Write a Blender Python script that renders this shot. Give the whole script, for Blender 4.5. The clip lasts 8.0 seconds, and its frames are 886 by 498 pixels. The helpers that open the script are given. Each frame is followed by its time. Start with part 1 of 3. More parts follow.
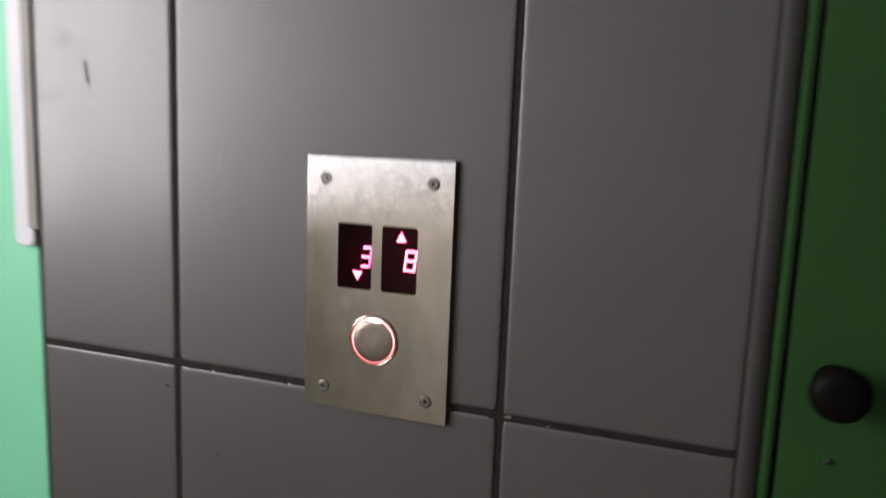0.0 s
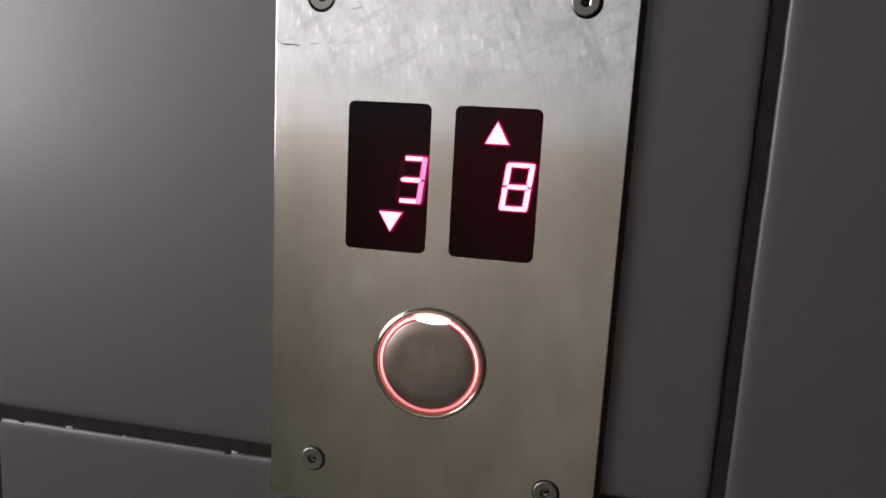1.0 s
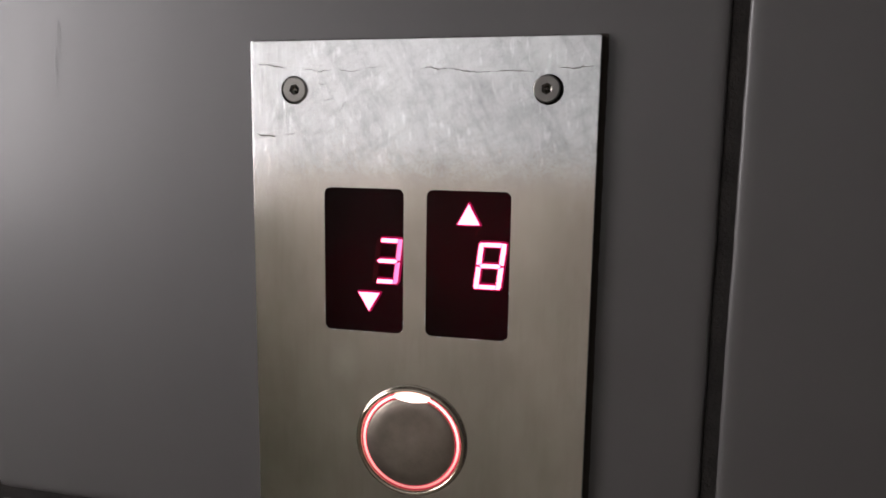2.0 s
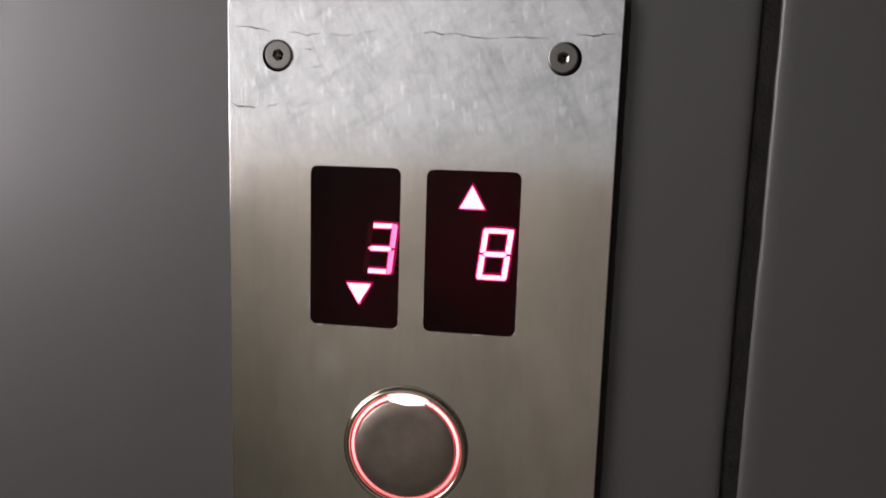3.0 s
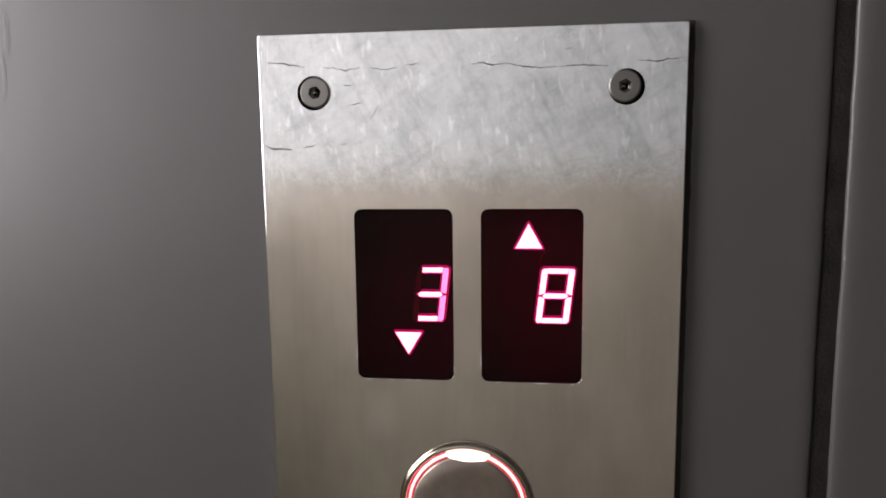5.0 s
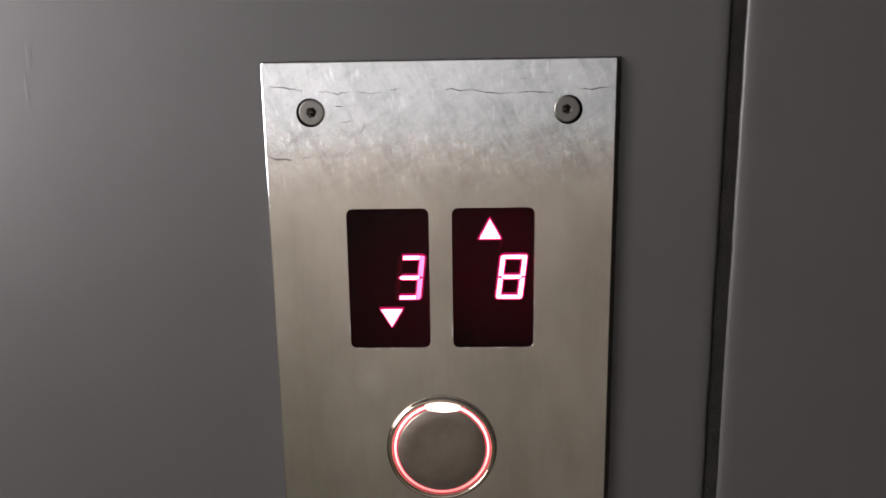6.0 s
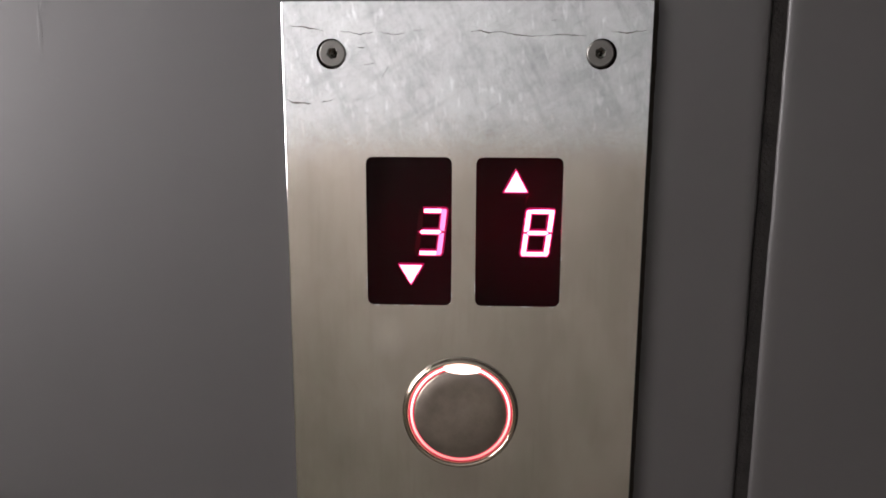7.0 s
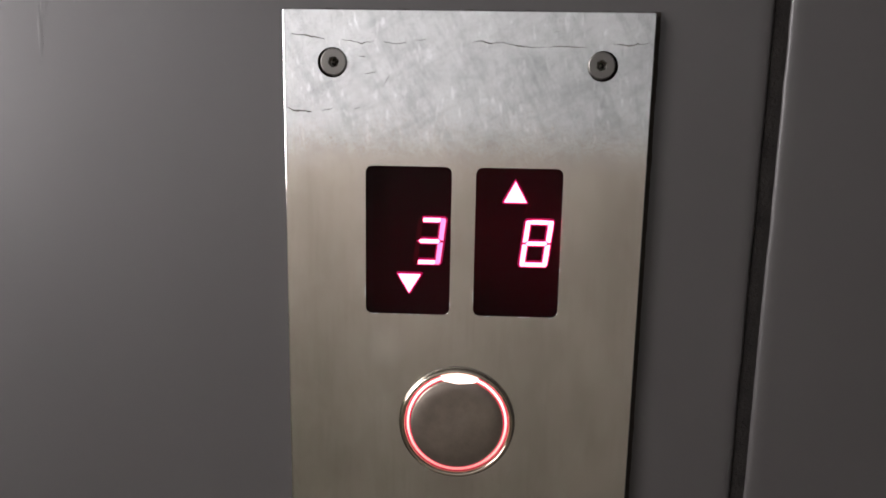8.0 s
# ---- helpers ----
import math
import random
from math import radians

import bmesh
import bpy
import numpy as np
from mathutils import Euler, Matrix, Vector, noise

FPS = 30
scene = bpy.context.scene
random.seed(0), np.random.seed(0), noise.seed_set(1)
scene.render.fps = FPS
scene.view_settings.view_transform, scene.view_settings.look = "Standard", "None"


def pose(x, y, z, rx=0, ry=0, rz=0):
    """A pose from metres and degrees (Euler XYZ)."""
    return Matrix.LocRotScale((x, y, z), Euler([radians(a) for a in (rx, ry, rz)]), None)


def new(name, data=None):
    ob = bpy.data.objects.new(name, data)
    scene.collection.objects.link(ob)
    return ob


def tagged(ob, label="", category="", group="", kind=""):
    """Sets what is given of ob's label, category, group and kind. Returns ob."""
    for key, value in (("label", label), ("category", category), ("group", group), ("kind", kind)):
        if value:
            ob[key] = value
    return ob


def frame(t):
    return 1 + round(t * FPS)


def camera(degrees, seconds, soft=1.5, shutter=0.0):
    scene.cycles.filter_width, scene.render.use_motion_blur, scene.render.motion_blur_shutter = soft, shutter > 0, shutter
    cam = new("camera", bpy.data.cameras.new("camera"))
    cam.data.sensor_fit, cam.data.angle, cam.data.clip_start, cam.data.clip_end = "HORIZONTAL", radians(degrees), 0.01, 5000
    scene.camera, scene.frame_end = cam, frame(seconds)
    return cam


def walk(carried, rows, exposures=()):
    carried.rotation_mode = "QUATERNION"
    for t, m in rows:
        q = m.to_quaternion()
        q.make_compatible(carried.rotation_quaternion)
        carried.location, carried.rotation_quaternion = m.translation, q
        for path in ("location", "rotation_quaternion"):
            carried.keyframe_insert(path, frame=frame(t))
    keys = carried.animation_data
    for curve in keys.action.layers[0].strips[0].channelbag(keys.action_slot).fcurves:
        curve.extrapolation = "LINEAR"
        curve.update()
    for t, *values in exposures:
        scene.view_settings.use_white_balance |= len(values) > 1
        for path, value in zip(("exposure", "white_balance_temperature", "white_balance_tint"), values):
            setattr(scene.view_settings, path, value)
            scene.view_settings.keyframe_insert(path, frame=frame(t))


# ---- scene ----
# ---- camera and walk ----
cam = camera(63.5, 8.0, soft=1.6, shutter=0.2)
ROWS = [
    (0.0, pose(0.2332, -0.5225, 1.2622, 81.73, -2.26, 19.21)),
    (0.1, pose(0.1515, -0.4434, 1.2486, 78.71, -2.44, 15.57)),
    (0.2, pose(0.1085, -0.4033, 1.2335, 78.97, -2.33, 14.89)),
    (0.3, pose(0.0801, -0.3670, 1.2204, 79.40, -2.34, 11.97)),
    (0.5, pose(0.0599, -0.3145, 1.2091, 79.50, -3.60, 10.86)),
    (0.7, pose(0.0580, -0.2840, 1.2093, 78.45, -4.12, 13.59)),
    (0.8, pose(0.0598, -0.2741, 1.2054, 76.34, -2.84, 17.73)),
    (1.0, pose(0.0517, -0.2541, 1.1910, 79.95, -3.00, 11.70)),
    (1.2, pose(0.0556, -0.2513, 1.1922, 79.14, -2.95, 11.97)),
    (1.5, pose(0.0563, -0.2542, 1.2047, 79.11, -1.66, 11.74)),
    (1.7, pose(0.0696, -0.2594, 1.2164, 80.83, -0.23, 13.86)),
    (2.8, pose(0.0491, -0.2248, 1.1941, 82.49, -2.59, 8.48)),
    (3.0, pose(0.0450, -0.2329, 1.2039, 81.98, -1.72, 8.87)),
    (3.5, pose(0.0368, -0.2321, 1.2144, 82.87, -1.19, 8.12)),
    (4.0, pose(0.0308, -0.2105, 1.2091, 82.65, -1.32, 7.79)),
    (4.5, pose(0.0289, -0.2109, 1.2120, 82.36, -0.86, 7.32)),
    (4.7, pose(0.0235, -0.2147, 1.2097, 82.43, 0.23, 7.77)),
    (5.8, pose(0.0162, -0.2335, 1.2318, 81.47, 1.21, 2.91)),
    (6.0, pose(0.0075, -0.2657, 1.2320, 79.13, 0.81, 1.29)),
    (6.5, pose(0.0094, -0.2646, 1.2170, 79.90, 0.39, 2.46)),
    (7.0, pose(0.0038, -0.2572, 1.2088, 80.03, -0.21, 2.56)),
    (7.5, pose(0.0073, -0.2543, 1.2041, 80.79, -1.18, 2.87)),
    (8.0, pose(0.0029, -0.2566, 1.2124, 79.98, -0.99, 2.41)),
]
EXPOSURES = [(0.0, 0.17), (0.5, 0.1), (1.0, -0.24), (1.5, -0.28), (3.0, -0.34), (4.5, -0.29), (4.7, -0.24), (5.8, 0.12), (6.5, 0.12), (7.0, 0.06), (8.0, 0.0)]
walk(cam, ROWS, EXPOSURES)

# ---- world and light ----
world = bpy.data.worlds.new("world")
scene.world = world
world.use_nodes = True
sky = world.node_tree.nodes.new("ShaderNodeTexSky")
sky.sky_type = "NISHITA"
sky.sun_disc = False
sky.sun_elevation, sky.sun_rotation = radians(38), radians(250)
world.node_tree.links.new(sky.outputs[0], world.node_tree.nodes["Background"].inputs[0])
world.node_tree.nodes["Background"].inputs[1].default_value = 0.1

# daylight of the landing's window, standing in its opening
WIN_X, WIN_Y0, WIN_Y1, WIN_Z0, WIN_Z1 = -1.0, -1.10, -0.38, 1.05, 1.97
daylight = bpy.data.lights.new("daylight", "AREA")
daylight.shape, daylight.size, daylight.size_y = "RECTANGLE", WIN_Z1 - WIN_Z0 - 0.06, WIN_Y1 - WIN_Y0 - 0.06
daylight.energy, daylight.color = 39.5, (1.0, 0.945, 0.972)
lamp = new("daylight", daylight)
lamp.matrix_world = pose(WIN_X - 0.06, (WIN_Y0 + WIN_Y1) / 2, (WIN_Z0 + WIN_Z1) / 2, 0, -90, 0)


# ---- materials ----
def material(name, color, rough=0.5, metal=0.0, specular=0.5):
    m = bpy.data.materials.new(name)
    m.use_nodes = True
    b = m.node_tree.nodes["Principled BSDF"]
    b.inputs["Base Color"].default_value = (*color, 1)
    b.inputs["Roughness"].default_value = rough
    b.inputs["Metallic"].default_value = metal
    b.inputs["Specular IOR Level"].default_value = specular
    return m


def node(m, kind, **sockets):
    n = m.node_tree.nodes.new(kind)
    for key, value in sockets.items():
        n.inputs[key.replace("_", " ")].default_value = value
    return n


def link(m, a, b):
    m.node_tree.links.new(a, b)


def coords(m, scale, kind="Object", tilt=0.0):
    tc = m.node_tree.nodes.new("ShaderNodeTexCoord")
    mp = m.node_tree.nodes.new("ShaderNodeMapping")
    mp.inputs["Scale"].default_value = scale
    source = tc.outputs[kind]
    if tilt:
        lean = m.node_tree.nodes.new("ShaderNodeMapping")
        lean.inputs["Rotation"].default_value = (0, radians(tilt), 0)
        link(m, source, lean.inputs["Vector"])
        source = lean.outputs["Vector"]
    link(m, source, mp.inputs["Vector"])
    return mp.outputs["Vector"]


def noise_on(m, scale, detail=4.0, rough=0.55, stretch=(1, 1, 1), tilt=0.0):
    n = node(m, "ShaderNodeTexNoise", Scale=scale, Detail=detail, Roughness=rough)
    link(m, coords(m, stretch, tilt=tilt), n.inputs["Vector"])
    return n.outputs["Fac"]


def ramp(m, fac, stops):
    r = m.node_tree.nodes.new("ShaderNodeValToRGB")
    e = r.color_ramp.elements
    while len(e) < len(stops):
        e.new(0.5)
    for el, (p, c) in zip(e, stops):
        el.position, el.color = p, (*c, 1) if len(c) == 3 else c
    link(m, fac, r.inputs["Fac"])
    return r.outputs["Color"]


def spread(m, fac, a, b, lo=0.0, hi=1.0):
    r = node(m, "ShaderNodeMapRange")
    for key, value in (("From Min", lo), ("From Max", hi), ("To Min", a), ("To Max", b)):
        r.inputs[key].default_value = value
    link(m, fac, r.inputs["Value"])
    return r.outputs["Result"]


def bumps(m, heights):
    """Chain of bumps: (height socket, strength, distance)."""
    last = None
    for h, strength, distance in heights:
        b = node(m, "ShaderNodeBump", Strength=strength, Distance=distance)
        link(m, h, b.inputs["Height"])
        if last:
            link(m, last, b.inputs["Normal"])
        last = b.outputs["Normal"]
    link(m, last, m.node_tree.nodes["Principled BSDF"].inputs["Normal"])


def bsdf(m, name):
    return m.node_tree.nodes["Principled BSDF"].inputs[name]


def painted(name, dark, light, rough=0.5, grain=60.0):
    """Brushed or rolled paint: mottled at two scales, with a light orange peel."""
    m = material(name, light, rough)
    link(m, ramp(m, noise_on(m, 4.0, 6), [(0.3, dark), (0.7, light)]), bsdf(m, "Base Color"))
    link(m, spread(m, noise_on(m, 9.0), rough - 0.08, rough + 0.08, 0.3, 0.7), bsdf(m, "Roughness"))
    bumps(m, [(noise_on(m, grain, 3), 0.12, 0.002), (noise_on(m, 6.0, 2), 0.1, 0.01)])
    return m


# grey satin ceramic tile
TILE = material("grey_tile", (0.045, 0.041, 0.04), 0.5, 0.0, 0.55)
link(TILE, ramp(TILE, noise_on(TILE, 7.0, 8, 0.65), [(0.3, (0.043, 0.0398, 0.039)), (0.7, (0.050, 0.0463, 0.0455))]), bsdf(TILE, "Base Color"))
link(TILE, spread(TILE, noise_on(TILE, 14.0, 5, 0.6, (2.0, 1, 0.5)), 0.47, 0.55, 0.1, 0.9), bsdf(TILE, "Roughness"))
bsdf(TILE, "Coat Weight").default_value = 0.20
link(TILE, spread(TILE, noise_on(TILE, 9.0, 3, 0.5, (1.6, 1, 0.6)), 0.25, 0.28, 0.1, 0.9), bsdf(TILE, "Coat Roughness"))
bumps(TILE, [(noise_on(TILE, 900.0, 2), 0.05, 0.0004), (noise_on(TILE, 18.0, 2, 0.4, (2.0, 1, 0.45)), 0.05, 0.002)])

GROUT = material("dark_grout", (0.010, 0.0085, 0.0075), 0.9, 0.0, 0.2)
link(GROUT, ramp(GROUT, noise_on(GROUT, 120.0, 6), [(0.3, (0.007, 0.006, 0.0054)), (0.75, (0.016, 0.0138, 0.0122))]), bsdf(GROUT, "Base Color"))
bumps(GROUT, [(noise_on(GROUT, 700.0, 4), 0.6, 0.001)])

CRUMB = material("pale_grout", (0.3, 0.285, 0.27), 0.9)
bumps(CRUMB, [(noise_on(CRUMB, 1500.0, 3), 0.5, 0.0005)])

OCHRE = material("ochre_grout", (0.13, 0.11, 0.075), 0.9)
bumps(OCHRE, [(noise_on(OCHRE, 1500.0, 3), 0.5, 0.0005)])

# brushed stainless steel, grain upright, wiped and scratched
STEEL = material("brushed_steel", (0.62, 0.60, 0.575), 0.2, 1.0)
link(STEEL, spread(STEEL, noise_on(STEEL, 30.0, 6, 0.6), 0.155, 0.20, 0.2, 0.8), bsdf(STEEL, "Roughness"))
# the top of the plate is wiped, dented and scuffed; lower down only the brushing shows
sep = STEEL.node_tree.nodes.new("ShaderNodeSeparateXYZ")
link(STEEL, coords(STEEL, (1, 1, 1)), sep.inputs[0])
worn = spread(STEEL, sep.outputs["Z"], 0.0, 1.0, -0.056, -0.036)
scuff = node(STEEL, "ShaderNodeMath")
scuff.operation = "MULTIPLY"
link(STEEL, spread(STEEL, noise_on(STEEL, 75.0, 6, 0.62, (1.0, 1, 0.75)), -0.5, 0.5), scuff.inputs[0])
link(STEEL, worn, scuff.inputs[1])
strokes = node(STEEL, "ShaderNodeMath")
strokes.operation = "MULTIPLY"
link(STEEL, spread(STEEL, noise_on(STEEL, 260.0, 4, 0.6, (2.0, 1, 0.28)), -0.5, 0.5), strokes.inputs[0])
link(STEEL, worn, strokes.inputs[1])
# grime, wiped streaks and dents' painted-in reflections tone the worn top; the rest is even
streaked = ramp(STEEL, noise_on(STEEL, 62.0, 10, 0.72, (1, 1, 0.75)), [(0.36, (0.60, 0.598, 0.595)), (0.46, (0.665, 0.663, 0.66)), (0.56, (0.715, 0.713, 0.71))])
for size, stretch, tilt, low in ((420.0, (2.0, 1, 0.3), 0, 0.94), (110.0, (2.4, 1, 0.25), 27, 0.86), (150.0, (2.2, 1, 0.25), -58, 0.90), (120.0, (0.5, 1, 1.8), 6, 0.92), (330.0, (1, 1, 1), 0, 0.92), (75.0, (2.6, 1, 0.4), 42, 0.90)):
    lines = ramp(STEEL, noise_on(STEEL, size, 3, 0.6, stretch, tilt), [(0.32, (low, low, low)), (0.50, (1, 1, 1))])
    both = node(STEEL, "ShaderNodeMixRGB", Fac=1.0)
    both.blend_type = "MULTIPLY"
    link(STEEL, streaked, both.inputs[1])
    link(STEEL, lines, both.inputs[2])
    streaked = both.outputs[0]
# short nicks, their bright glint put into the base colour
nick_glints = ramp(STEEL, noise_on(STEEL, 430.0, 2, 0.5, (1.3, 1, 0.42), 4), [(0.62, (1, 1, 1)), (0.70, (1.22, 1.22, 1.22))])
both = node(STEEL, "ShaderNodeMixRGB", Fac=1.0)
both.blend_type = "MULTIPLY"
link(STEEL, streaked, both.inputs[1])
link(STEEL, nick_glints, both.inputs[2])
streaked = both.outputs[0]
even = ramp(STEEL, noise_on(STEEL, 24.0, 5, 0.6, (1, 1, 0.6)), [(0.32, (0.535, 0.515, 0.49)), (0.52, (0.625, 0.605, 0.58)), (0.68, (0.675, 0.66, 0.64))])
for size, stretch, low in ((300.0, (2.4, 1, 0.12), 0.965), (60.0, (1.4, 1, 0.6), 0.94)):
    lines = ramp(STEEL, noise_on(STEEL, size, 3, 0.6, stretch), [(0.34, (low, low, low)), (0.54, (1, 1, 1))])
    both = node(STEEL, "ShaderNodeMixRGB", Fac=1.0)
    both.blend_type = "MULTIPLY"
    link(STEEL, even, both.inputs[1])
    link(STEEL, lines, both.inputs[2])
    even = both.outputs[0]
smudge = node(STEEL, "ShaderNodeTexGradient")
smudge.gradient_type = "SPHERICAL"
place = STEEL.node_tree.nodes.new("ShaderNodeMapping")
place.inputs["Location"].default_value = (0.027 * 130, 0, 0.119 * 110)
place.inputs["Scale"].default_value = (130, 1, 110)
link(STEEL, coords(STEEL, (1, 1, 1)), place.inputs["Vector"])
link(STEEL, place.outputs["Vector"], smudge.inputs["Vector"])
cloud = node(STEEL, "ShaderNodeMixRGB")
cloud.inputs[2].default_value = (0.82, 0.82, 0.82, 1)
link(STEEL, spread(STEEL, smudge.outputs["Fac"], 0.0, 0.55), cloud.inputs[0])
link(STEEL, even, cloud.inputs[1])
even = cloud.outputs[0]
tone = node(STEEL, "ShaderNodeMixRGB")
link(STEEL, worn, tone.inputs[0])
link(STEEL, even, tone.inputs[1])
link(STEEL, streaked, tone.inputs[2])
link(STEEL, tone.outputs[0], bsdf(STEEL, "Base Color"))
bumps(STEEL, [
    (noise_on(STEEL, 900.0, 2, 0.6, (3.0, 1, 0.06)), 0.036, 0.0003),
    (scuff.outputs[0], 0.14, 0.0011),
    (strokes.outputs[0], 0.32, 0.0004),
])
# upright brushing spreads what it mirrors sideways
grain = STEEL.node_tree.nodes.new("ShaderNodeCombineXYZ")
grain.inputs[0].default_value = 1.0
bsdf(STEEL, "Anisotropic").default_value = 0.90
link(STEEL, grain.outputs[0], bsdf(STEEL, "Tangent"))

SCREW_STEEL = material("screw_steel", (0.18, 0.172, 0.16), 0.42, 1.0)
link(SCREW_STEEL, spread(SCREW_STEEL, noise_on(SCREW_STEEL, 500.0, 4), 0.36, 0.52), bsdf(SCREW_STEEL, "Roughness"))
CHROME = material("polished_chrome", (0.43, 0.365, 0.295), 0.12, 1.0)
link(CHROME, spread(CHROME, noise_on(CHROME, 180.0, 5), 0.10, 0.22), bsdf(CHROME, "Roughness"))
CAP_STEEL = material("worn_cap_steel", (0.28, 0.245, 0.215), 0.33, 1.0)
link(CAP_STEEL, ramp(CAP_STEEL, noise_on(CAP_STEEL, 70.0, 7, 0.65), [(0.32, (0.20, 0.17, 0.145)), (0.68, (0.31, 0.265, 0.23))]), bsdf(CAP_STEEL, "Base Color"))
link(CAP_STEEL, spread(CAP_STEEL, noise_on(CAP_STEEL, 95.0, 5, 0.6), 0.36, 0.48, 0.3, 0.7), bsdf(CAP_STEEL, "Roughness"))
spot = node(CAP_STEEL, "ShaderNodeTexGradient")
spot.gradient_type = "SPHERICAL"
link(CAP_STEEL, coords(CAP_STEEL, (170, 1, 170)), spot.inputs["Vector"])
press = node(CAP_STEEL, "ShaderNodeMath")
press.operation = "MULTIPLY"
link(CAP_STEEL, spot.outputs["Fac"], press.inputs[0])
link(CAP_STEEL, spread(CAP_STEEL, noise_on(CAP_STEEL, 260.0, 5, 0.7), 0.0, 1.6, 0.38, 0.62), press.inputs[1])
link(CAP_STEEL, spread(CAP_STEEL, press.outputs[0], 0.40, 0.52), bsdf(CAP_STEEL, "Roughness"))
bumps(CAP_STEEL, [(noise_on(CAP_STEEL, 110.0, 3, 0.5), 0.05, 0.0008)])
SCRATCH = material("scratch", (0.15, 0.14, 0.125), 0.6, 0.6)
BLACK = material("black_plastic", (0.006, 0.005, 0.005), 0.45)
BLACK_GLOSS = material("black_knob_plastic", (0.003, 0.0022, 0.0022), 0.5, 0.0, 0.04)
bumps(BLACK_GLOSS, [(noise_on(BLACK_GLOSS, 200.0, 3), 0.08, 0.001)])
SMEAR = material("dried_smear", (0.05, 0.047, 0.045), 0.75, 0.0, 0.2)
FILM = material("thin_dried_film", (0.046, 0.043, 0.042), 0.55, 0.0, 0.55)
bsdf(FILM, "Coat Weight").default_value, bsdf(FILM, "Coat Roughness").default_value = 0.19, 0.3
DARK_MARK = material("dark_mark", (0.012, 0.010, 0.009), 0.8, 0.0, 0.2)
CHIP = material("pale_chip", (0.55, 0.54, 0.52), 0.6)
SOCKET = material("socket_steel", (0.16, 0.15, 0.135), 0.16, 1.0)
# near-black of the shadow strip added round the faceplate
SHADE_DARK = material("plate_shade_dark", (0.019, 0.015, 0.012), 0.85, 0.0, 0.2)
bumps(SHADE_DARK, [(noise_on(SHADE_DARK, 600.0, 3), 0.4, 0.0006)])


def glowing(name, color, strength, low=None):
    """A lit plastic. low: strength at the lower end of a ring whose lamp sits at its top."""
    m = material(name, (0.012, 0.002, 0.004), 0.5)
    bsdf(m, "Emission Color").default_value = (*color, 1)
    bsdf(m, "Emission Strength").default_value = strength
    if low is not None:
        tc = m.node_tree.nodes.new("ShaderNodeTexCoord")
        sep = m.node_tree.nodes.new("ShaderNodeSeparateXYZ")
        link(m, tc.outputs["Object"], sep.inputs[0])
        link(m, spread(m, sep.outputs["Z"], low, strength, -0.018, 0.016), bsdf(m, "Emission Strength"))
    return m


LED = glowing("led_pink", (1.0, 0.15, 0.24), 52.0)
# emissive rim and flared sides imitate the bloom round the lit shapes
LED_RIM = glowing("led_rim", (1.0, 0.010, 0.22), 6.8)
LED_HALO = glowing("led_halo", (1.0, 0.004, 0.17), 2.2)
LED_DIM = glowing("led_violet", (0.85, 0.20, 0.42), 14.0)
# red resin round the lit shapes catches their light
FILTER = material("dark_red_filter", (0.085, 0.0022, 0.023), 0.7, 0.0, 0.2)
LED_OFF = material("led_unlit", (0.34, 0.008, 0.06), 0.5)
RING_GLOW = glowing("ring_red", (1.0, 0.007, 0.085), 0.76, 0.66)
RING_CORE = glowing("ring_core", (1.0, 0.32, 0.30), 4.8, 1.1)
LENS_GLOW = glowing("ring_lens", (1.0, 0.68, 0.64), 4.0)

# smoked acrylic, glossy by Fresnel
PANE = bpy.data.materials.new("smoked_acrylic")
PANE.use_nodes = True
PANE.node_tree.nodes.remove(PANE.node_tree.nodes["Principled BSDF"])
clear = node(PANE, "ShaderNodeBsdfTransparent", Color=(0.20, 0.16, 0.178, 1))
glossy = node(PANE, "ShaderNodeBsdfGlossy", Color=(1, 1, 1, 1), Roughness=0.05)
shine = node(PANE, "ShaderNodeMixShader")
fres = node(PANE, "ShaderNodeFresnel", IOR=1.21)
link(PANE, fres.outputs[0], shine.inputs[0])
link(PANE, clear.outputs[0], shine.inputs[1])
link(PANE, glossy.outputs[0], shine.inputs[2])
link(PANE, shine.outputs[0], PANE.node_tree.nodes["Material Output"].inputs["Surface"])

GREEN = painted("green_door_paint", (0.0105, 0.042, 0.008), (0.013, 0.049, 0.010), 0.65)
bsdf(GREEN, "Specular IOR Level").default_value = 0.18
MINT = painted("mint_door_paint", (0.115, 0.385, 0.225), (0.135, 0.435, 0.26), 0.65)
WHITE_PLASTIC = painted("white_plastic", (0.40, 0.41, 0.43), (0.45, 0.46, 0.48), 0.65, 200)
TAUPE = painted("taupe_strip", (0.11, 0.098, 0.083), (0.15, 0.135, 0.115), 0.6)
WHITEWASH = painted("white_wall_paint", (0.74, 0.748, 0.756), (0.79, 0.798, 0.808), 0.8, 30)
GREYWASH = painted("unseen_ceiling_grey", (0.24, 0.235, 0.235), (0.29, 0.285, 0.285), 0.8, 30)
DARKWASH = painted("unseen_wall_dark", (0.075, 0.073, 0.07), (0.10, 0.097, 0.094), 0.8, 30)
DADO = painted("dado_paint", (0.565, 0.487, 0.418), (0.625, 0.538, 0.464), 0.6, 30)
FLOOR_STONE = painted("floor_terrazzo", (0.29, 0.273, 0.245), (0.385, 0.363, 0.325), 0.5, 80)
FRAME_WHITE = painted("window_frame_paint", (0.7, 0.7, 0.68), (0.78, 0.78, 0.76), 0.45)


